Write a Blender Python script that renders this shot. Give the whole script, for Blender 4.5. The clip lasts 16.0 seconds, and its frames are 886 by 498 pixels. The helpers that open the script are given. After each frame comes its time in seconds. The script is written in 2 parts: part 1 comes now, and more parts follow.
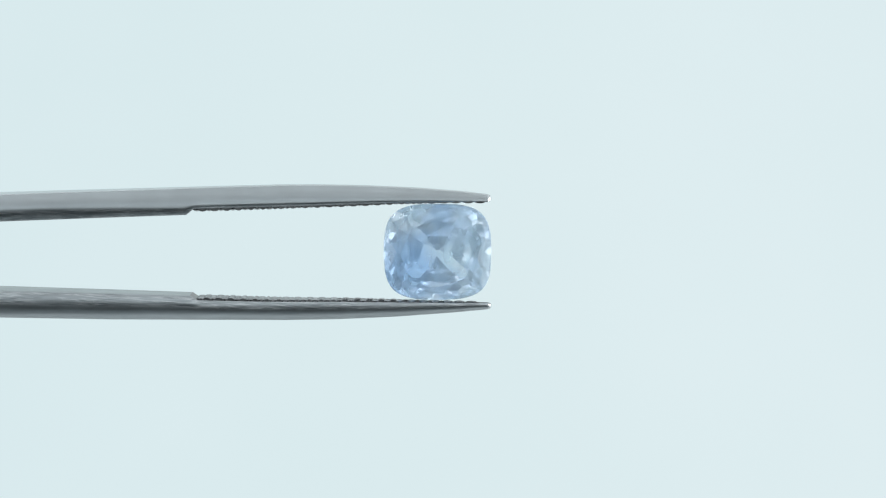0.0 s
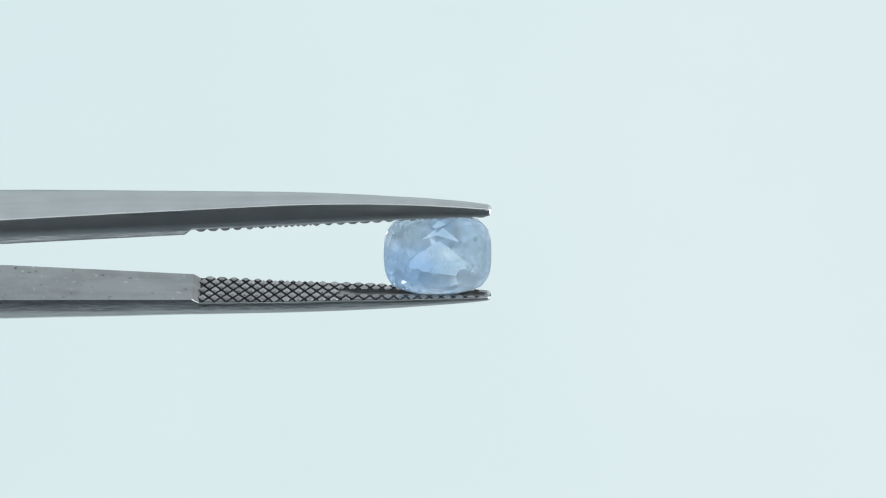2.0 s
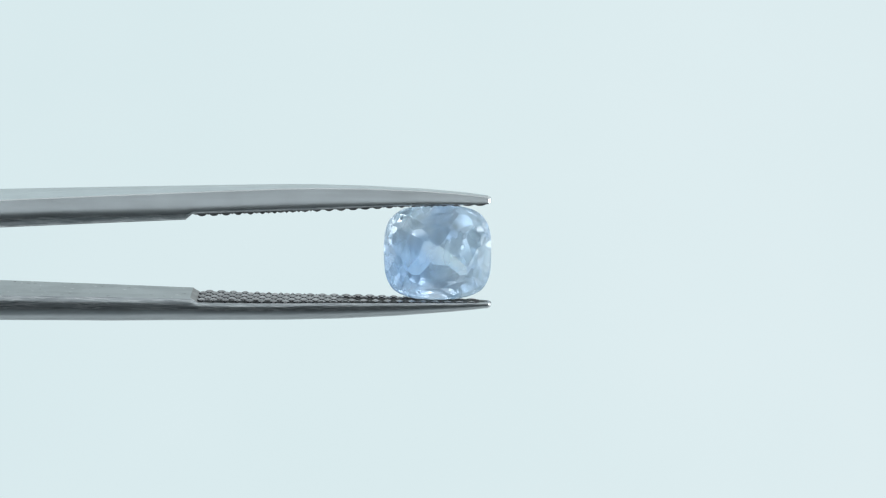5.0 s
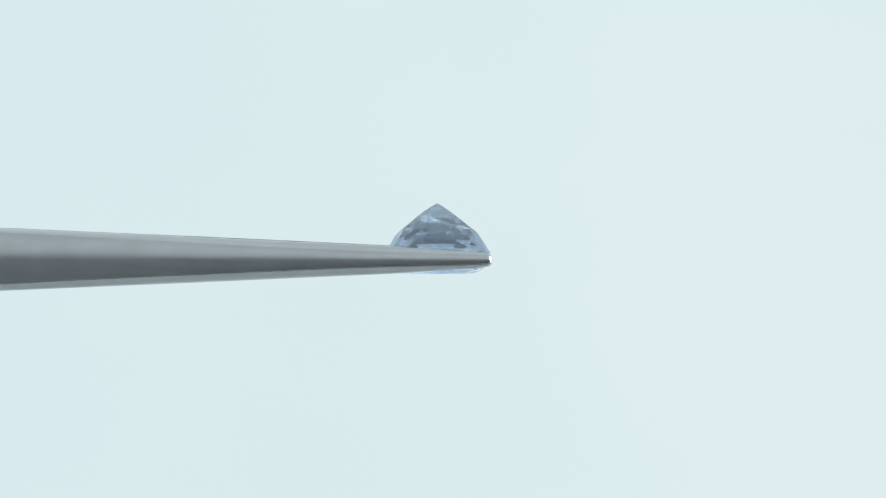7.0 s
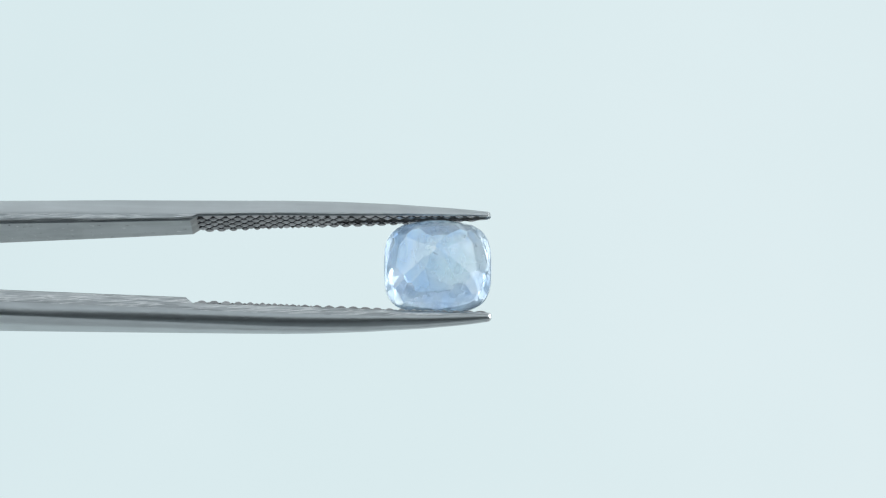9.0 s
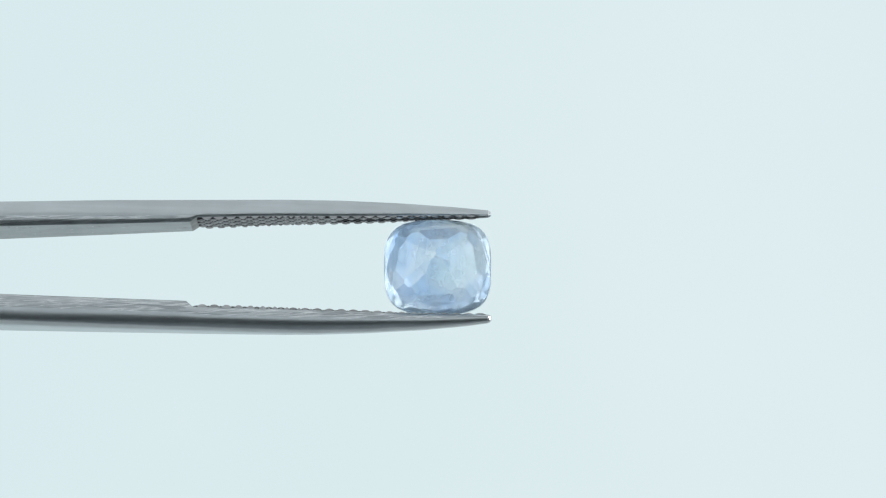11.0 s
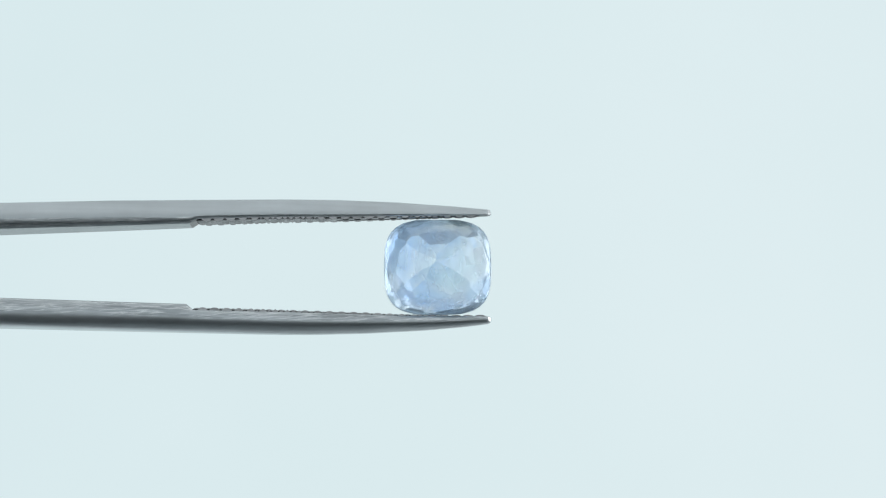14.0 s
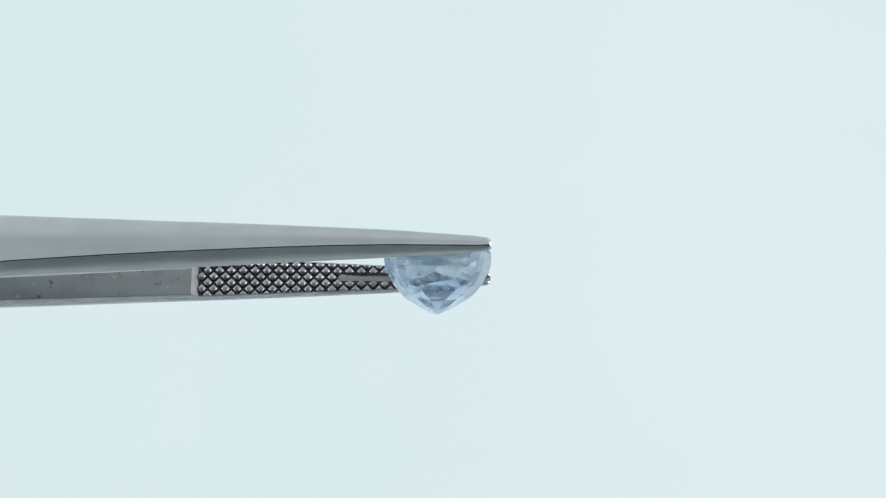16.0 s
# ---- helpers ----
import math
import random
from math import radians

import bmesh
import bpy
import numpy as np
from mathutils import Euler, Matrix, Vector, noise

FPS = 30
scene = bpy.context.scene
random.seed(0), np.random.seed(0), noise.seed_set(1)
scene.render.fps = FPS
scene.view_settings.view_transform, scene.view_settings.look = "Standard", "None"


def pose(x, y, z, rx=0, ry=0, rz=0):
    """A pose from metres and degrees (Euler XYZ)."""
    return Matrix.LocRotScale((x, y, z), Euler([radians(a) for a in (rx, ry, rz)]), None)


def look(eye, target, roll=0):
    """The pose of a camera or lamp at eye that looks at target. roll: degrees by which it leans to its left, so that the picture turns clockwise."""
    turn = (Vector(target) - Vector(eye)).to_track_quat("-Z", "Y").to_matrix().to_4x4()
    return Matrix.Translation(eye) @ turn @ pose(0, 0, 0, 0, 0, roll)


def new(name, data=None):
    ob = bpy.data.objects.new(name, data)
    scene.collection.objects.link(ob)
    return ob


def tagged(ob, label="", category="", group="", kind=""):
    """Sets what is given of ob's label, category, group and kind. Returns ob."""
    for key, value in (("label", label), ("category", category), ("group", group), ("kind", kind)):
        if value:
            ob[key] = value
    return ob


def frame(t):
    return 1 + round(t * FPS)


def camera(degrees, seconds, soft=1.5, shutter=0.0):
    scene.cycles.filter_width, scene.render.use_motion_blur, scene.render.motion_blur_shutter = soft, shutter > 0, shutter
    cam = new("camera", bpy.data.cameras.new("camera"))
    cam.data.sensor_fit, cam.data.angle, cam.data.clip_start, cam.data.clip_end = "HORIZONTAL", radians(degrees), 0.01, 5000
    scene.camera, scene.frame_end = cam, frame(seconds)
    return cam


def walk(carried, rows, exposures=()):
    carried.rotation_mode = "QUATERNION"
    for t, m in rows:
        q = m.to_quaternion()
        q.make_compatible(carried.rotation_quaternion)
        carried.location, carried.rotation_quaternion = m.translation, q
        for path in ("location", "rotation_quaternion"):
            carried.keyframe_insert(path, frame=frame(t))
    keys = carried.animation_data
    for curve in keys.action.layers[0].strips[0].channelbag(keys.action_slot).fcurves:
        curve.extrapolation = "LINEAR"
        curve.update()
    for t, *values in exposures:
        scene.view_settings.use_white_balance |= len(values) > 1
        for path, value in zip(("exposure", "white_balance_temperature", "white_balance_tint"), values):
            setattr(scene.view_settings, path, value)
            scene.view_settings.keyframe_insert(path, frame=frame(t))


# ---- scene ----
# One unit of the working drawing, in metres: the stone is 189 units (8 mm) long.
K = 0.008 / 189
DISTANCE = 0.25
AXIS_DROP = 18.2 * K          # the turning axis lies this far under the camera's line of sight

# ---- camera ----
cam = camera(2 * math.degrees(math.atan(784 * K / DISTANCE)), 16.0, soft=1.2)
EYE = look((0, -DISTANCE, AXIS_DROP), (0, 0, AXIS_DROP))
walk(cam, [(0, EYE), (16.0, EYE)])

# ---- light of an assumed photo tent, its lamps all unseen ----
world = bpy.data.worlds.new("tent_air")
scene.world = world
world.use_nodes = True
world.node_tree.nodes["Background"].inputs["Color"].default_value = (0.80, 0.90, 0.93, 1)
world.node_tree.nodes["Background"].inputs["Strength"].default_value = 0.05


def area_lamp(name, eye, target, size_x, size_y, watts, colour=(0.93, 0.98, 1.0)):
    data = bpy.data.lights.new(name, "AREA")
    data.shape, data.size, data.size_y = "RECTANGLE", size_x, size_y
    data.energy, data.color = watts, colour
    ob = new(name, data)
    ob.matrix_world = look(eye, target)
    return ob


area_lamp("ceiling_led_panel", (0, 0.0, 0.24), (0, 0.0, 0), 0.52, 0.48, 0.20)
# unseen lamps added at both sides to brighten the stone and the arm tips
area_lamp("side_fill_lamp", (0.285, -0.05, 0.02), (0, -0.05, 0.02), 0.36, 0.36, 0.56)
area_lamp("side_fill_lamp", (-0.285, -0.05, 0.02), (0, -0.05, 0.02), 0.36, 0.36, 0.47)
# unseen lamps added in front, placed to make the stone's facets glint
area_lamp("stone_glint_lamp", (0.272, -0.235, 0.10), (0, 0, 0), 0.05, 0.20, 0.26)
area_lamp("stone_glint_lamp", (-0.272, -0.235, 0.10), (0, 0, 0), 0.05, 0.22, 0.13)


# ---- materials ----
def material(name):
    m = bpy.data.materials.new(name)
    m.use_nodes = True
    return m, m.node_tree, m.node_tree.nodes["Principled BSDF"]


def add(tree, kind, **inputs):
    node = tree.nodes.new(kind)
    for key, value in inputs.items():
        node.inputs[key.replace("_", " ")].default_value = value
    return node


def stretched_noise(tree, scale, detail=4, squeeze=(1, 1, 1), lean=0):
    coords = tree.nodes.new("ShaderNodeTexCoord")
    mapping = tree.nodes.new("ShaderNodeMapping")
    mapping.vector_type = "TEXTURE"
    mapping.inputs["Rotation"].default_value = (0, radians(lean), 0)
    mapping.inputs["Scale"].default_value = [1 / q for q in squeeze]
    tree.links.new(coords.outputs["Object"], mapping.inputs["Vector"])
    n = add(tree, "ShaderNodeTexNoise", Scale=scale, Detail=detail)
    tree.links.new(mapping.outputs["Vector"], n.inputs["Vector"])
    return n


def ramp(tree, source, stops):
    r = tree.nodes.new("ShaderNodeValToRGB")
    while len(r.color_ramp.elements) < len(stops):
        r.color_ramp.elements.new(0.5)
    for e, (at, c) in zip(r.color_ramp.elements, stops):
        e.position, e.color = at, (*c, 1) if len(c) == 3 else c
    tree.links.new(source, r.inputs["Fac"])
    return r


def steel(name, base, rough, pits=False, brushed=True, relief=0.035):
    m, tree, b = material(name)
    b.inputs["Metallic"].default_value = 1.0
    cloudy = stretched_noise(tree, 420, 3)
    grain = stretched_noise(tree, 2600, 4, (0.06, 1, 1) if brushed else (1, 1, 1))
    tone = ramp(tree, cloudy.outputs["Fac"], [(0.3, [c * 0.95 for c in base]), (0.7, [min(1, c * 1.03) for c in base])])
    streak = stretched_noise(tree, 1500, 4, (0.05, 1, 1) if brushed else (1, 1, 1))
    shade = ramp(tree, streak.outputs["Fac"], [(0.32, (0.90, 0.90, 0.90)), (0.68, (1.0, 1.0, 1.0))])
    worn = tree.nodes.new("ShaderNodeMix")
    worn.data_type, worn.blend_type = "RGBA", "MULTIPLY"
    worn.inputs[0].default_value = 1.0
    tree.links.new(tone.outputs["Color"], worn.inputs[6])
    tree.links.new(shade.outputs["Color"], worn.inputs[7])
    colour = worn.outputs[2]
    if not brushed:     # each tooth worn a little differently
        info = tree.nodes.new("ShaderNodeObjectInfo")
        each = ramp(tree, info.outputs["Random"], [(0.0, (0.68, 0.68, 0.68)), (1.0, (1.0, 1.0, 1.0))])
        varied = tree.nodes.new("ShaderNodeMix")
        varied.data_type, varied.blend_type = "RGBA", "MULTIPLY"
        varied.inputs[0].default_value = 1.0
        tree.links.new(colour, varied.inputs[6])
        tree.links.new(each.outputs["Color"], varied.inputs[7])
        colour = varied.outputs[2]
    if pits:
        spots = stretched_noise(tree, 1900, 5)
        holes = ramp(tree, spots.outputs["Fac"], [(0.645, (0, 0, 0)), (0.72, (1, 1, 1))])
        mix = tree.nodes.new("ShaderNodeMix")
        mix.data_type = "RGBA"
        tree.links.new(holes.outputs["Color"], mix.inputs[0])
        tree.links.new(colour, mix.inputs[6])
        mix.inputs[7].default_value = (0.20, 0.20, 0.205, 1)
        nicks = ramp(tree, spots.outputs["Fac"], [(0.29, (1, 1, 1)), (0.36, (0, 0, 0))])
        bright = tree.nodes.new("ShaderNodeMix")
        bright.data_type = "RGBA"
        tree.links.new(nicks.outputs["Color"], bright.inputs[0])
        tree.links.new(mix.outputs[2], bright.inputs[6])
        bright.inputs[7].default_value = (0.62, 0.63, 0.63, 1)
        colour = bright.outputs[2]
        smear = stretched_noise(tree, 650, 5, (0.55, 1, 1))      # handling marks
        film = ramp(tree, smear.outputs["Fac"], [(0.38, (0.87, 0.87, 0.875)), (0.52, (1, 1, 1)), (0.66, (1.0, 1.0, 1.0))])
        marked = tree.nodes.new("ShaderNodeMix")
        marked.data_type, marked.blend_type = "RGBA", "MULTIPLY"
        marked.inputs[0].default_value = 1.0
        tree.links.new(colour, marked.inputs[6])
        tree.links.new(film.outputs["Color"], marked.inputs[7])
        colour = marked.outputs[2]
    if relief > 0.2:
        lines = stretched_noise(tree, 6500, 4, (0.05, 1.0, 1.3), 4)
        dull = stretched_noise(tree, 5200, 4, (0.045, 1.0, 1.3), -3)
        scored = ramp(tree, dull.outputs["Fac"], [(0.36, (0.68, 0.69, 0.70)), (0.52, (1, 1, 1))])
        scratched = tree.nodes.new("ShaderNodeMix")
        scratched.data_type, scratched.blend_type = "RGBA", "MULTIPLY"
        scratched.inputs[0].default_value = 1.0
        tree.links.new(colour, scratched.inputs[6])
        tree.links.new(scored.outputs["Color"], scratched.inputs[7])
        colour = scratched.outputs[2]
        shine = ramp(tree, lines.outputs["Fac"], [(0.50, (0, 0, 0)), (0.60, (1, 1, 1)), (0.66, (0, 0, 0))])
        glint = tree.nodes.new("ShaderNodeMix")
        glint.data_type = "RGBA"
        tree.links.new(shine.outputs["Color"], glint.inputs[0])
        tree.links.new(colour, glint.inputs[6])
        glint.inputs[7].default_value = (0.78, 0.80, 0.81, 1)
        colour = glint.outputs[2]
    tree.links.new(colour, b.inputs["Base Color"])
    rough_ramp = ramp(tree, grain.outputs["Fac"], [(0.3, [rough - 0.008] * 3), (0.7, [rough + 0.012] * 3)])
    tree.links.new(rough_ramp.outputs["Color"], b.inputs["Roughness"])
    bump = add(tree, "ShaderNodeBump", Strength=min(1.0, relief * 2), Distance=0.00002 if relief < 0.2 else 0.00005)
    tree.links.new(grain.outputs["Fac"], bump.inputs["Height"])
    if relief > 0.1 or not brushed:
        tree.links.new(bump.outputs["Normal"], b.inputs["Normal"])
    return m


STEEL = steel("brushed_steel", (0.585, 0.62, 0.64), 0.30)
STEEL_INNER = steel("pitted_steel", (0.455, 0.475, 0.485), 0.38, pits=True)
STEEL_GROUND = steel("ground_steel", (0.55, 0.58, 0.60), 0.30, relief=0.35)
# darker base colour for the lengthwise groove
STEEL_GROOVE = steel("dark_groove_steel", (0.40, 0.40, 0.405), 0.36)
STEEL_FROSTED = steel("frosted_steel", (0.64, 0.64, 0.635), 0.60, pits=True, brushed=False, relief=0.18)
STEEL_TOOTH = steel("knurled_steel", (0.56, 0.56, 0.57), 0.28, brushed=False)
# smoother steel whose lighter colour paints the highlight on tip caps and bevel
STEEL_HIGHLIGHT = steel("polished_highlight_steel", (0.80, 0.82, 0.83), 0.16)
# dark base colour of the knurl's valley floors and lower tooth flanks
STEEL_VALLEY = steel("dark_knurl_steel", (0.12, 0.12, 0.125), 0.50, brushed=False)

SAPPHIRE, _tree, _b = material("pale_blue_sapphire")
_b.inputs["Transmission Weight"].default_value = 1.0
_b.inputs["IOR"].default_value = 1.77
_b.inputs["Roughness"].default_value = 0.0
_silk = stretched_noise(_tree, 380, 3)
_tint = ramp(_tree, _silk.outputs["Fac"], [(0.36, (0.52, 0.70, 0.985)), (0.50, (0.85, 0.915, 1.0)), (0.66, (0.80, 0.925, 0.985))])
# a straw-coloured zone near one side of the girdle
_place = _tree.nodes.new("ShaderNodeTexCoord")
_far = _tree.nodes.new("ShaderNodeVectorMath")
_far.operation = "DISTANCE"
_far.inputs[1].default_value = (24 * K, 16 * K, -62 * K)
_tree.links.new(_place.outputs["Object"], _far.inputs[0])
_near = _tree.nodes.new("ShaderNodeMapRange")
_near.inputs["From Min"].default_value, _near.inputs["From Max"].default_value = 10 * K, 34 * K
_near.inputs["To Min"].default_value, _near.inputs["To Max"].default_value = 0.75, 0.0
_tree.links.new(_far.outputs["Value"], _near.inputs["Value"])
_zone = _tree.nodes.new("ShaderNodeMix")
_zone.data_type = "RGBA"
_tree.links.new(_near.outputs["Result"], _zone.inputs[0])
_tree.links.new(_tint.outputs["Color"], _zone.inputs[6])
_zone.inputs[7].default_value = (0.86, 0.88, 0.60, 1)
# and a deep blue one on the other side, under the crown
_away = _tree.nodes.new("ShaderNodeVectorMath")
_away.operation = "DISTANCE"
_away.inputs[1].default_value = (-58 * K, -18 * K, -14 * K)
_tree.links.new(_place.outputs["Object"], _away.inputs[0])
_deep = _tree.nodes.new("ShaderNodeMapRange")
_deep.inputs["From Min"].default_value, _deep.inputs["From Max"].default_value = 22 * K, 78 * K
_deep.inputs["To Min"].default_value, _deep.inputs["To Max"].default_value = 0.95, 0.0
_tree.links.new(_away.outputs["Value"], _deep.inputs["Value"])
_blue = _tree.nodes.new("ShaderNodeMix")
_blue.data_type = "RGBA"
_tree.links.new(_deep.outputs["Result"], _blue.inputs[0])
_tree.links.new(_zone.outputs[2], _blue.inputs[6])
_blue.inputs[7].default_value = (0.26, 0.50, 0.96, 1)
_tree.links.new(_blue.outputs[2], _b.inputs["Base Color"])
_milk = _tree.nodes.new("ShaderNodeBsdfTranslucent")
_milk.inputs["Color"].default_value = (0.70, 0.86, 1.0, 1)
_blend = _tree.nodes.new("ShaderNodeMixShader")
_cloud = stretched_noise(_tree, 700, 3, (1, 1, 0.5))
_veil = ramp(_tree, _cloud.outputs["Fac"], [(0.36, (0.11, 0.11, 0.11)), (0.66, (0.33, 0.33, 0.33))])
_tree.links.new(_veil.outputs["Color"], _blend.inputs[0])
_tree.links.new(_b.outputs["BSDF"], _blend.inputs[1])
_tree.links.new(_milk.outputs["BSDF"], _blend.inputs[2])
_tree.links.new(_blend.outputs["Shader"], _tree.nodes["Material Output"].inputs["Surface"])

GIRDLE, _tree, _b = material("ground_girdle")
_b.inputs["Transmission Weight"].default_value = 1.0
_b.inputs["IOR"].default_value = 1.77
_b.inputs["Base Color"].default_value = (0.34, 0.44, 0.54, 1)
_b.inputs["Roughness"].default_value = 0.5

INCLUSION, _tree, _b = material("grey_feather")
_b.inputs["Base Color"].default_value = (0.42, 0.48, 0.58, 1)
_b.inputs["Roughness"].default_value = 0.6


def painted(name, base, rough=0.85):
    m, tree, b = material(name)
    n = stretched_noise(tree, 30, 5)
    r = ramp(tree, n.outputs["Fac"], [(0.3, [c * 0.96 for c in base]), (0.7, base)])
    tree.links.new(r.outputs["Color"], b.inputs["Base Color"])
    b.inputs["Roughness"].default_value = rough
    return m


WHITE = painted("white_tent_cloth", (0.80, 0.81, 0.81))
GREY = painted("grey_front_cloth", (0.74, 0.75, 0.76))
CEILING = painted("pale_grey_cloth", (0.56, 0.565, 0.57))
FLOOR = painted("pale_floor_cloth", (0.50, 0.51, 0.515))
FRONT_CARD = painted("dark_front_card", (0.044, 0.050, 0.054))
FLOOR_CARD = painted("grey_floor_card", (0.18, 0.20, 0.208))

# the backdrop's brightness is its own emission, which also lights the surround
GLOW_SHEET = bpy.data.materials.new("glowing_backdrop")
GLOW_SHEET.use_nodes = True
_tree = GLOW_SHEET.node_tree
_tree.nodes.clear()
_out = _tree.nodes.new("ShaderNodeOutputMaterial")
_em = _tree.nodes.new("ShaderNodeEmission")
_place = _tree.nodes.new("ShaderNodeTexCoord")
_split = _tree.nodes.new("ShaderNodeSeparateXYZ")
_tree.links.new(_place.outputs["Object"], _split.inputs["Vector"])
_along = _tree.nodes.new("ShaderNodeMapRange")      # uneven brightness painted into the glow, rising towards +x
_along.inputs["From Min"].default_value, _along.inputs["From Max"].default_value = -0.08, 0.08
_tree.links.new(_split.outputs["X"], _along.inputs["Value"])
_glow_gradient = ramp(_tree, _along.outputs["Result"], [(0.0, (0.688, 0.822, 0.85)), (0.45, (0.712, 0.838, 0.863)), (1.0, (0.728, 0.845, 0.872))])
_patch = stretched_noise(_tree, 22, 3)
_dim = ramp(_tree, _patch.outputs["Fac"], [(0.3, (0.985, 0.99, 0.99)), (0.7, (1.01, 1.005, 1.005))])
_sheet = _tree.nodes.new("ShaderNodeMix")
_sheet.data_type, _sheet.blend_type = "RGBA", "MULTIPLY"
_sheet.inputs[0].default_value = 1.0
_tree.links.new(_glow_gradient.outputs["Color"], _sheet.inputs[6])
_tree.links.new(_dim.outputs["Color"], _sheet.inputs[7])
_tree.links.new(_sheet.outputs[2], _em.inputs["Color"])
_em.inputs["Strength"].default_value = 1.0
_tree.links.new(_em.outputs["Emission"], _out.inputs["Surface"])


# ---- building helpers ----
def part(name, bm, mats, parent=None, label=""):
    mesh = bpy.data.meshes.new(name)
    bmesh.ops.recalc_face_normals(bm, faces=bm.faces)
    bm.to_mesh(mesh)
    bm.free()
    for m in (mats if isinstance(mats, (list, tuple)) else [mats]):
        mesh.materials.append(m)
    ob = new(name, mesh)
    ob.parent = parent
    return tagged(ob, label=label)


def at(x, table):
    return float(np.interp(x, [p[0] for p in table], [p[1] for p in table]))


def slab(name, lo, hi, mat, label, category):
    bm = bmesh.new()
    bmesh.ops.create_cube(bm, size=1)
    for v in bm.verts:
        v.co = [lo[i] + (v.co[i] + 0.5) * (hi[i] - lo[i]) for i in range(3)]
    return tagged(part(name, bm, mat), label=label, category=category, kind="structure")


# ---- the photo tent: an assumed surround, only the backdrop is in view ----
slab("backdrop", (-0.30, 0.25, -0.20), (0.30, 0.256, 0.25), GLOW_SHEET, "pale blue-white backdrop sheet, its brightness painted in as glow", "backdrop")
# ends the glow below the view, so the arms' undersides reflect darker
slab("unseen_back_card", (-0.30, 0.25, -0.256), (0.30, 0.256, -0.20), CEILING, "unseen grey panel added under the backdrop to darken reflections", "wall")
slab("floor", (-0.30, -0.33, -0.256), (0.30, 0.25, -0.25), FLOOR, "pale grey cloth floor of a photo tent", "floor")
# added out of view so that faces turned down and forward reflect dark
slab("unseen_floor_card", (-0.28, -0.32, -0.25), (0.28, -0.06, -0.246), FLOOR_CARD, "unseen dark grey card added on the floor for dark reflections", "mat")
slab("ceiling", (-0.30, -0.33, 0.25), (0.30, 0.25, 0.256), CEILING, "pale grey cloth ceiling of a photo tent", "ceiling")
slab("wall_left", (-0.306, -0.33, -0.256), (-0.30, 0.256, 0.256), WHITE, "white cloth side wall of a photo tent", "wall")
slab("wall_right", (0.30, -0.33, -0.256), (0.306, 0.256, 0.256), WHITE, "white cloth side wall of a photo tent", "wall")
# added out of view: pale panel above, dark one below, to shape steel reflections
slab("wall_front", (-0.30, -0.336, 0.03), (0.30, -0.33, 0.256), GREY, "unseen pale grey front flap added to brighten reflections", "wall")
slab("unseen_front_card", (-0.30, -0.336, -0.256), (0.30, -0.33, 0.03), FRONT_CARD, "unseen dark card added below the front flap for dark reflections", "wall")

# ---- tweezers ----
# Tables over the length (drawing units from the picture's middle of the stone's end): face heights over the axis.
OX = 784
ARM_A = dict(sign=1, sharp_side=-1, crown=[(0, 1.12), (868, 1.12)], outer=[(-2600, 40), (-1800, 78), (-700, 108), (0, 118), (200, 124), (400, 129.5), (500, 132), (560, 132.3), (650, 130.5), (750, 125.5), (820, 119.5), (860, 114.5), (868, 112.5)],
             inner=[(-2600, 4), (-1800, 34), (-700, 60), (0, 70), (200, 76.5), (332, 80.5)],
             crest=[(345, 86), (480, 89), (600, 93), (700, 97), (800, 98.5), (868, 98.5)], step=(333, 345))
ARM_B = dict(sign=-1, sharp_side=1, crown=[(0, 1.0), (345, 0.88), (868, 0.85)], outer=[(-2600, 40), (-1800, 74), (-700, 96), (0, 100), (200, 105), (400, 107), (500, 108), (600, 107), (700, 103), (800, 96), (860, 90.5), (868, 89.5)],
             inner=[(-2600, 4), (-1800, 30), (-700, 44), (0, 51), (200, 57), (336, 61.5)],
             crest=[(350, 65), (480, 68.5), (600, 70), (700, 72.5), (868, 76.5)], step=(338, 351))
WIDTH = [(-2600, 90), (-1800, 150), (-700, 140), (0, 110), (345, 80), (690, 48), (840, 29), (868, 21)]
FLAT = [(-2600, 0.74), (0, 0.70), (345, 0.58), (690, 0.42), (800, 0.48), (868, 0.50)]
DEPTH = 4.9                 # height of the knurling
GROOVE = 6.5                # half width of the lengthwise groove
GROOVE_FROM = 596


def tooth_height(x):
    return DEPTH * max(0.42, min(1, at(x, WIDTH) / 70))


def inner_width(x):
    return at(x, WIDTH) / 2 * 0.94


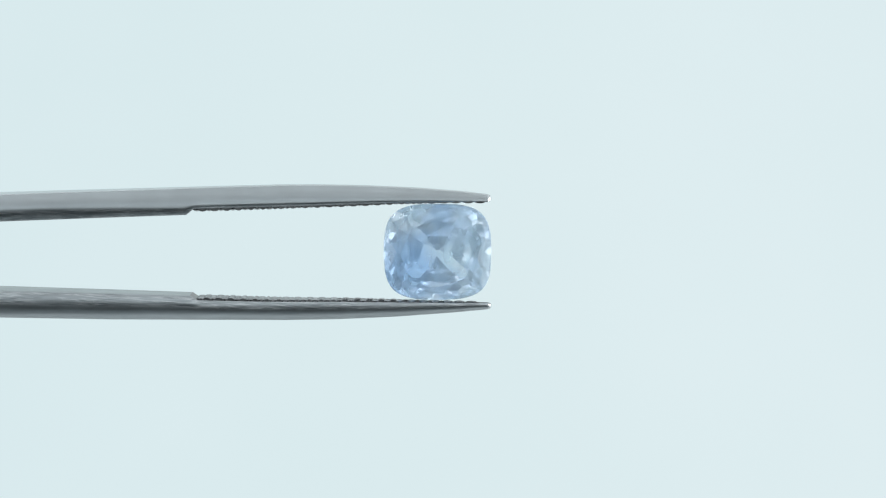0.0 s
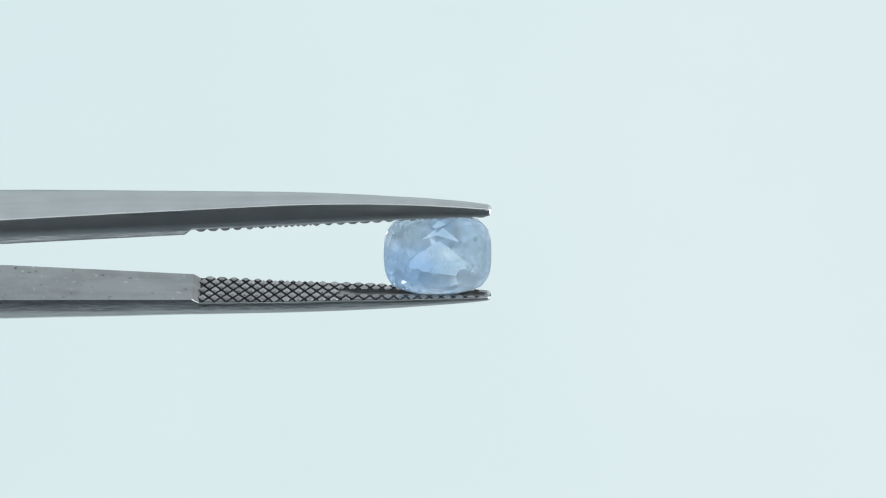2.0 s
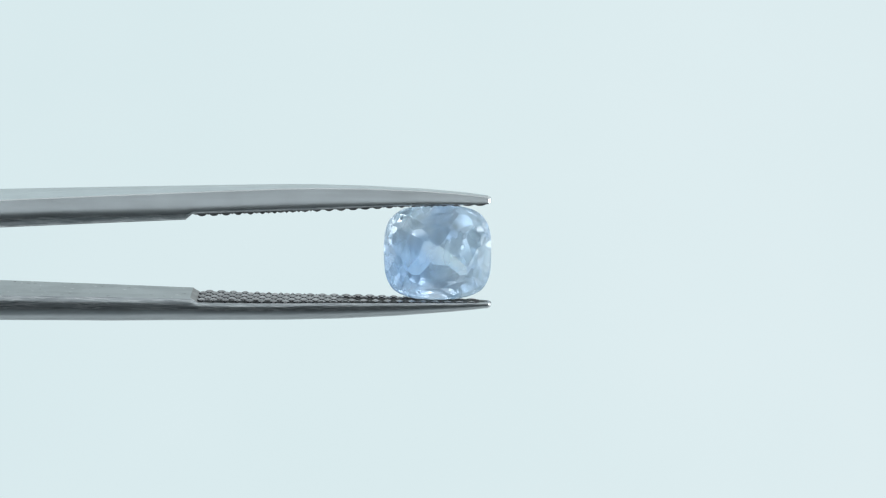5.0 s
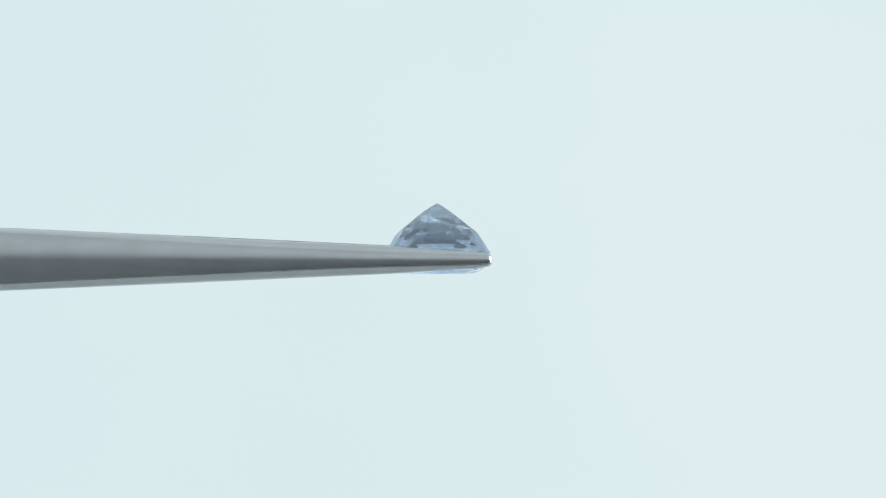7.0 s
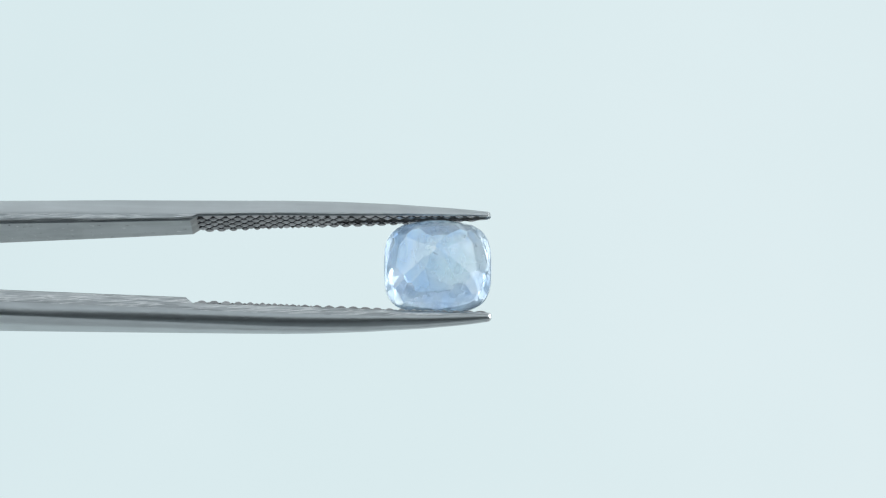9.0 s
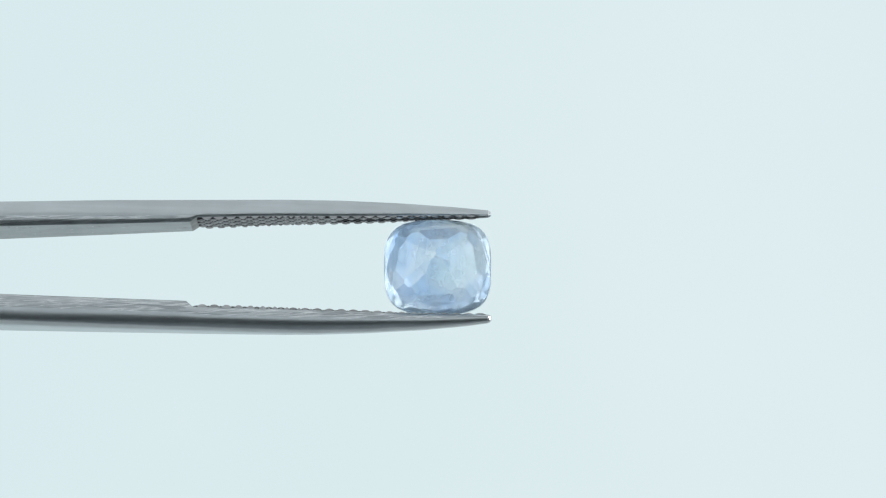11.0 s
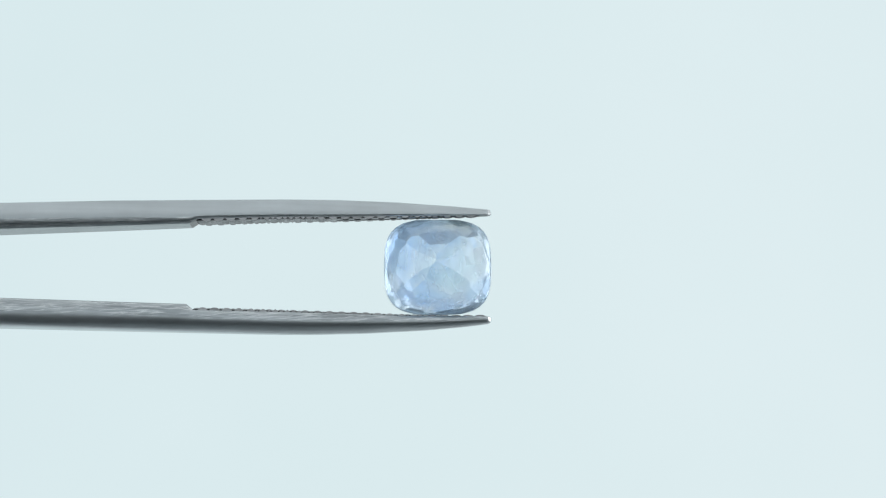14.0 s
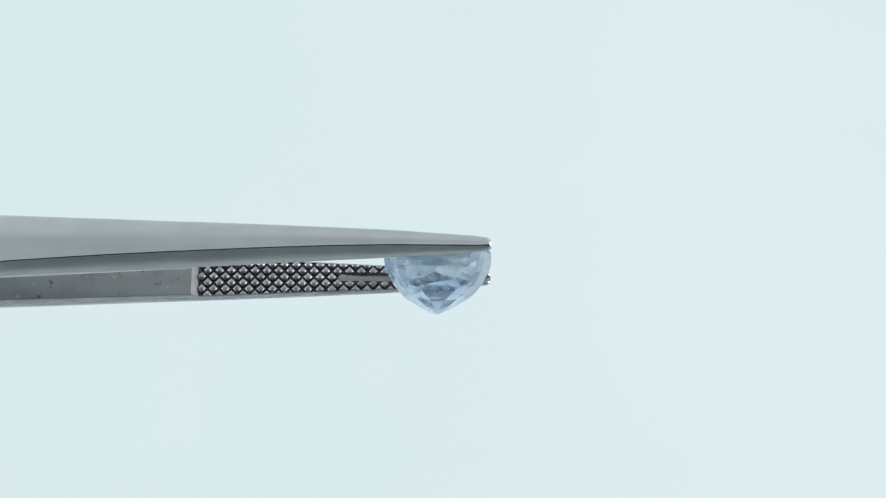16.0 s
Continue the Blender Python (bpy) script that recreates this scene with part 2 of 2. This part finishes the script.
def arm_profile(arm, x):
    """One cross-section, as (height, depth) pairs round the arm."""
    w = at(x, WIDTH) / 2
    top = at(x, arm["outer"])
    a, b = arm["step"]
    low = at(x, arm["inner"])
    if x > a:
        base = at(x, arm["crest"]) + tooth_height(x)
        low = low + (base - low) * min(1, (x - a) / (b - a))
    thick = top - at(x, arm["inner"] + arm["crest"])     # without the step, so that the outside runs through
    f = at(x, FLAT) * at(x, arm["crown"])
    c = min(19, thick * 0.42)
    wi = inner_width(x)
    g = GROOVE * min(1, w / 14)
    rec = 0.05 if x < GROOVE_FROM else min(4.5, 0.05 + (x - GROOVE_FROM) * 0.12, (top - low) * 0.4)
    e = 1.2
    # one flank starts at a sharp crease, the other rolls over smoothly; both curve into the side
    def flank(crease):
        if crease:      # a narrow bevel for the highlight strip, then a straight flank that rounds into the side
            reach = min(thick * (0.52 + 0.20 * min(1, max(0, (x - 100) / 300))), (top - low) * 0.78)
            b0, b1, p2 = (top - 0.7, f * w - 1.4), (top - 1.7, f * w + 0.7), (top - reach - e, w)
            bend = [(b1[0] + (p2[0] - b1[0]) * q, b1[1] + (p2[1] - b1[1]) * r) for q, r in ((0.34, 0.42), (0.68, 0.78))]
            head, side = [(top, 0), b0, b1, *bend, p2], reach
        else:           # rolls over smoothly
            edge = min(f * 1.14, 0.86) * w
            b0, b1, p2 = (top - 0.9, edge), (top - 2.4, edge + 2.2), (top - c - e, w)
            bend = [(b1[0] + (p2[0] - b1[0]) * q, b1[1] + (p2[1] - b1[1]) * r) for q, r in ((0.26, 0.42), (0.60, 0.80))]
            head, side = [(top, 0), b0, b1, *bend, p2], c
        rest = (top - low - e) - side
        upper, lower = (thick * 0.12, thick * 0.27) if side == c else (e + rest * 0.2, e + rest * 0.5)
        return head + [(top - side - upper, w), (top - side - lower, w),
                       (low + e, wi + 0.2), (low, wi - e), (low, g), (low + rec, g - 0.4)]

    right, left = flank(arm["sharp_side"] > 0), flank(arm["sharp_side"] < 0)
    return right + [(h, -v) for h, v in reversed(left[1:])]


def make_arm(arm, parent, name_label):
    xs = [-2600, -2200, -1800, -1400, -1000, -700, -500, -350, -200, -100] + list(range(-40, 860, 12)) + [856, 860]
    for extra in (*arm["step"], GROOVE_FROM, GROOVE_FROM + 30):
        if extra not in xs:
            xs.append(extra)
    xs = sorted(set(xs))
    bm = bmesh.new()
    rings = []
    for x in xs:
        rings.append([bm.verts.new(((x - OX) * K, v * K, arm["sign"] * h * K)) for h, v in arm_profile(arm, x)])
    # rounded end
    for x, shrink in ((863.5, 0.96), (866.5, 0.85), (868.5, 0.64), (869.5, 0.34)):
        pr = arm_profile(arm, 861)
        mh, n = sum(h for h, v in pr) / len(pr), len(pr)
        rings.append([bm.verts.new(((x - OX) * K, v * shrink * K, arm["sign"] * (mh + (h - mh) * shrink) * K)) for h, v in pr])
    xs = xs + [863.5, 866.5, 868.5, 869.5]
    n = len(rings[0])
    for i in range(len(rings) - 1):
        mid = (xs[i] + xs[i + 1]) / 2
        for j in range(n):
            face = bm.faces.new((rings[i][j], rings[i][(j + 1) % n], rings[i + 1][(j + 1) % n], rings[i + 1][j]))
            face.smooth = True
            inward = 9 <= j <= 13
            if mid > 864:
                face.material_index = 6
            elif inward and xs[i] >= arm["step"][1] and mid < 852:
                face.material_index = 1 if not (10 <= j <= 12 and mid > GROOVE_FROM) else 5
            elif inward:
                face.material_index = 4 if arm["step"][0] <= xs[i] < arm["step"][1] else 2
            elif j == (1 if arm["sharp_side"] > 0 else n - 2):
                # lighter strip, paints the bright line along the crease
                face.material_index = 6
            elif j in (6, 7, 15, 16):
                face.material_index = 3
    bm.faces.new(rings[0])
    bm.faces.new(list(reversed(rings[-1])))
    # sharp along the crease, the inner edges and the groove, and round the step
    crease = (1, 2) if arm["sharp_side"] > 0 else (n - 1, n - 2)
    for i in range(len(rings) - 5):
        for j in (*crease, 9, 10, 11, 12, 13, 14):
            edge = bm.edges.get((rings[i][j], rings[i + 1][j]))
            edge.smooth = False
        if xs[i] in arm["step"]:
            for j in range(8, 15):
                bm.edges.get((rings[i][j], rings[i][j + 1])).smooth = False
    ob = part("arm", bm, [STEEL, STEEL_VALLEY, STEEL_INNER, STEEL_GROUND, STEEL_FROSTED, STEEL_GROOVE, STEEL_HIGHLIGHT], parent, name_label)
    return ob


def tooth_mesh(px, pv, centre_v=0.0, limit=1e9, inner_limit=None):
    """A truncated diamond pyramid with a worn hollow top; cut at the arm's edge and at the groove."""
    bm = bmesh.new()
    levels = [((px, pv), -0.3), ((px * 0.75, pv * 0.75), DEPTH * 0.48), ((px * 0.48, pv * 0.48), DEPTH * 0.88), ((px * 0.20, pv * 0.20), DEPTH)]
    rings = []
    for (ax, av), h in levels:
        rings.append([bm.verts.new((ax, 0, h)), bm.verts.new((0, av, h)), bm.verts.new((-ax, 0, h)), bm.verts.new((0, -av, h))])
    for k, (a, b) in enumerate(zip(rings, rings[1:])):
        for j in range(4):
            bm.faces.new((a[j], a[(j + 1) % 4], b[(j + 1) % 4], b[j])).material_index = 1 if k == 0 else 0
    for face in bm.faces:
        face.smooth = True
    bm.faces.new(rings[-1])
    bm.faces.new(list(reversed(rings[0])))

    def cut(at_v, side):
        geom = list(bm.verts) + list(bm.edges) + list(bm.faces)
        res = bmesh.ops.bisect_plane(bm, geom=geom, plane_co=(0, at_v, 0), plane_no=(0, side, 0), clear_outer=True)
        edges = [g for g in res["geom_cut"] if isinstance(g, bmesh.types.BMEdge)]
        if edges:
            bmesh.ops.edgeloop_fill(bm, edges=edges)

    if abs(centre_v) + pv > limit:
        if centre_v >= 0:
            cut(limit - centre_v, 1)
        else:
            cut(-limit - centre_v, -1)
    if inner_limit is not None:
        if centre_v >= 0:
            cut(inner_limit - centre_v, -1)
        else:
            cut(-inner_limit - centre_v, 1)
    bmesh.ops.scale(bm, vec=(K, K, K), verts=bm.verts)
    bmesh.ops.recalc_face_normals(bm, faces=bm.faces)
    mesh = bpy.data.meshes.new("tooth")
    bm.to_mesh(mesh)
    bm.free()
    mesh.materials.append(STEEL_TOOTH)
    mesh.materials.append(STEEL_VALLEY)
    return mesh


def knurl(arm, ob):
    px, pv = 10.6, 11.6     # half diagonals of a diamond
    gap = 0.95
    whole = tooth_mesh(px * gap, pv * gap)
    x, column = arm["step"][1] + 6, 0
    while x < 852:
        wi = inner_width(x) - 1.0
        for row in range(-4, 5):
            v = (2 * row + (column % 2)) * pv
            if abs(v) > wi + pv * 0.7:
                continue
            inner = None
            if x > GROOVE_FROM + 4:
                g = GROOVE * min(1, at(x, WIDTH) / 28) + 0.6
                if abs(v) + pv * 0.5 < g:
                    continue
                if abs(v) - pv < g:
                    inner = g
            parts_v = [v] if not (inner and abs(v) < 0.1) else [0.01, -0.01]
            for vv in parts_v:
                crossing = abs(vv) + pv * gap > wi
                mesh = tooth_mesh(px * gap, pv * gap, vv, wi, inner) if (crossing or inner is not None) else whole
                if len(mesh.polygons) < 4:
                    continue
                base = at(x, arm["crest"]) + tooth_height(x)
                squash = tooth_height(x) / DEPTH
                slope = math.atan2(at(x + 10, arm["crest"]) - at(x - 10, arm["crest"]), 20)
                t = new("tooth", mesh)
                t.parent = ob
                s = arm["sign"]
                # the tooth's own up points to the other arm
                if s > 0:
                    t.matrix_local = pose((x - OX) * K, vv * K, base * K, 0, 0, 0) @ Matrix.Rotation(-slope, 4, "Y") @ Matrix.Diagonal((1, 1, -squash, 1))
                else:
                    t.matrix_local = pose((x - OX) * K, vv * K, -base * K, 0, 0, 0) @ Matrix.Rotation(slope, 4, "Y") @ Matrix.Diagonal((1, 1, squash, 1))
        x += px
        column += 1


def make_tweezers():
    root = tagged(new("tweezers"), label="brushed steel gem tweezers with knurled tips gripping a stone", category="tweezers")
    for arm in (ARM_A, ARM_B):
        ob = make_arm(arm, root, "")
        knurl(arm, ob)
    return root


# ---- gemstone ----
GEM_X, GEM_U = 774.5 - OX, 12.5
GEM_A, GEM_B = 94.5, 84.5


def support(phi):
    """Reach of the cushion outline in a direction."""
    best = 0
    for i in range(180):
        t = 2 * math.pi * i / 180
        c, s = math.cos(t), math.sin(t)
        p = 2 / 3.3
        x, u = GEM_A * math.copysign(abs(c) ** p, c), GEM_B * math.copysign(abs(s) ** p, s)
        best = max(best, x * math.cos(phi) + u * math.sin(phi))
    return best


def make_gem():
    rng = random.Random(7)
    lean = Vector((-2.5, 0, -5))        # the cut is a little off centre
    bm = bmesh.new()
    bmesh.ops.create_cube(bm, size=400)

    def facet(phi, el, r, depth):
        """Cut one facet: azimuth, elevation towards the culet, and a point (r, depth) of the profile on it."""
        n = Vector((math.cos(el) * math.cos(phi), math.sin(el), math.cos(el) * math.sin(phi)))
        d = math.cos(el) * r * support(phi) + math.sin(el) * depth + (1 - r) * n.dot(lean)
        geom = list(bm.verts) + list(bm.edges) + list(bm.faces)
        res = bmesh.ops.bisect_plane(bm, geom=geom, dist=1e-5, plane_co=n * d, plane_no=n, clear_outer=True)
        edges = [g for g in res["geom_cut"] if isinstance(g, bmesh.types.BMEdge)]
        if edges:
            bmesh.ops.contextual_create(bm, geom=edges)

    def ring(azimuths, slope, r, depth, wobble=1.0):
        """A ring of facets through one level of the profile; the slope suits the mean half width, so that all sides rise alike."""
        for a in azimuths:
            phi = radians(a + rng.uniform(-2.5, 2.5) * wobble)
            steep = math.atan(slope * 89.5 / support(phi)) + radians(rng.uniform(-1.2, 1.2) * wobble)
            el = math.copysign(math.pi / 2 - abs(steep), slope)
            facet(phi, el, r, depth + rng.uniform(-0.6, 0.6) * wobble)

    sides = [0, 90, 180, 270]
    corners = [44, 133, 227, 318]
    facet(0, radians(-90), 0, -24.5)                                 # table
    facet(0, radians(90), 0, 99.6)                                   # culet
    ring([7.5 * i + 3.75 for i in range(48)], 1e5, 1.0, 0, 0)        # girdle
    ring(sides, 0.72, 0.36, 78.4, 2.0)                               # pavilion, from the culet outwards
    ring(sides, 0.90, 0.54, 63.0, 2.0)
    ring(corners[:2], 0.80, 0.452, 70.2, 0.8)                        # long strips from the culet to the corners
    ring(corners[2:], 0.70, 0.452, 70.6, 0.8)
    ring(sides + corners + [22, 68, 112, 158, 202, 248, 292, 338], 1.6, 0.79, 37.5, 1.6)
    ring([22.5 * i + 11.25 for i in range(16)], 2.4, 0.95, 8.8)
    ring([15 * i for i in range(24)], 6.5, 0.988, 2.5, 0)            # ground edge of the girdle
    ring([45 * i + 22 for i in range(8)], -0.42, 0.63, -23.6, 2.0)   # crown: stars, mains, the girdle's
    ring(sides + corners, -0.66, 0.83, -17.0, 2.0)
    ring([45 * i + 22 for i in range(8)], -0.95, 0.945, -9.5)
    bmesh.ops.remove_doubles(bm, verts=bm.verts, dist=0.02)
    bm.normal_update()
    for face in bm.faces:
        face.material_index = 1 if abs(face.normal.y) < 0.19 else 0
    bmesh.ops.scale(bm, vec=(K, K, K), verts=bm.verts)
    bmesh.ops.translate(bm, vec=(GEM_X * K, 0, GEM_U * K), verts=bm.verts)
    gem = part("gemstone", bm, [SAPPHIRE, GIRDLE])
    tagged(gem, label="pale blue transparent cushion-cut faceted sapphire held in tweezers", category="gemstone")
    # small feathers inside the stone
    for i in range(15):
        low = i >= 11
        length, thick = (rng.uniform(2, 5), rng.uniform(0.5, 1.1)) if low else (rng.uniform(4, 12), rng.uniform(0.28, 0.6))
        fb = bmesh.new()
        bmesh.ops.create_icosphere(fb, subdivisions=1, radius=1)
        bmesh.ops.scale(fb, vec=(length * K, thick * 1.6 * K, thick * K), verts=fb.verts)
        turn = Euler((0, radians(rng.uniform(-24, -2) if not low else rng.uniform(-60, 40)), radians(rng.uniform(-30, 30)))).to_matrix()
        bmesh.ops.rotate(fb, matrix=turn, verts=fb.verts)
        spot = Vector((GEM_X + (rng.uniform(-22, 12) if low else rng.uniform(-18, 58)), rng.uniform(2, 34), GEM_U + (rng.uniform(6, 26) if low else rng.uniform(-38, 0)))) * K
        bmesh.ops.translate(fb, vec=spot, verts=fb.verts)
        part("inclusion", fb, INCLUSION, gem, "thin grey feather-like inclusion inside the stone")
    return gem


tweezers = make_tweezers()
gem = make_gem()

# ---- turning ----
# seconds and degrees of turn about the tweezers' long axis
TURN = [(0, 4), (0.3, 17), (0.6, 28), (0.9, 39), (1.2, 50), (1.45, 58), (1.55, 57), (1.8, 43), (2.1, 34.4), (2.4, 23.8), (2.7, 14), (3.0, 2),
        (3.3, -10), (3.6, -21.5), (3.9, -24), (4.2, -17), (4.9, 10), (5.6, 38), (6.3, 65), (6.5, 74), (6.7, 81), (6.9, 87), (7.1, 94.5),
        (7.3, 102.5), (7.5, 109.5), (7.7, 116), (7.9, 123.5), (8.1, 131.3), (8.3, 139), (8.5, 146.5), (8.7, 153.5), (8.9, 158.5), (9.2, 167.5),
        (9.6, 184), (10.0, 196), (10.25, 199), (10.5, 194), (10.9, 173), (11.3, 152), (11.6, 138.7), (11.9, 129), (12.2, 118.5), (12.35, 116), (12.5, 121.5),
        (12.8, 133.5), (13.1, 144), (13.4, 155), (13.7, 164.4), (14.0, 174), (14.4, 194), (14.7, 206), (15.0, 217.5), (15.3, 227), (15.7, 241), (16.0, 250.5)]


OFF_AXIS = pose(0, 0, 1.2 * K)     # the grip sits a hair off the turning axis


def held(a):
    """The hand holds the far end a hair low, less so while the outside of one arm is turned to the front."""
    side = math.sin(radians(a))
    return pose(0, 0, 0, 0, -0.11 + (0.15 if side > 0 else 0.05) * side ** 2)


def motions():
    for thing in (tweezers, gem):
        walk(thing, [(t, held(a) @ pose(0, 0, 0, a) @ OFF_AXIS) for t, a in TURN])


motions()
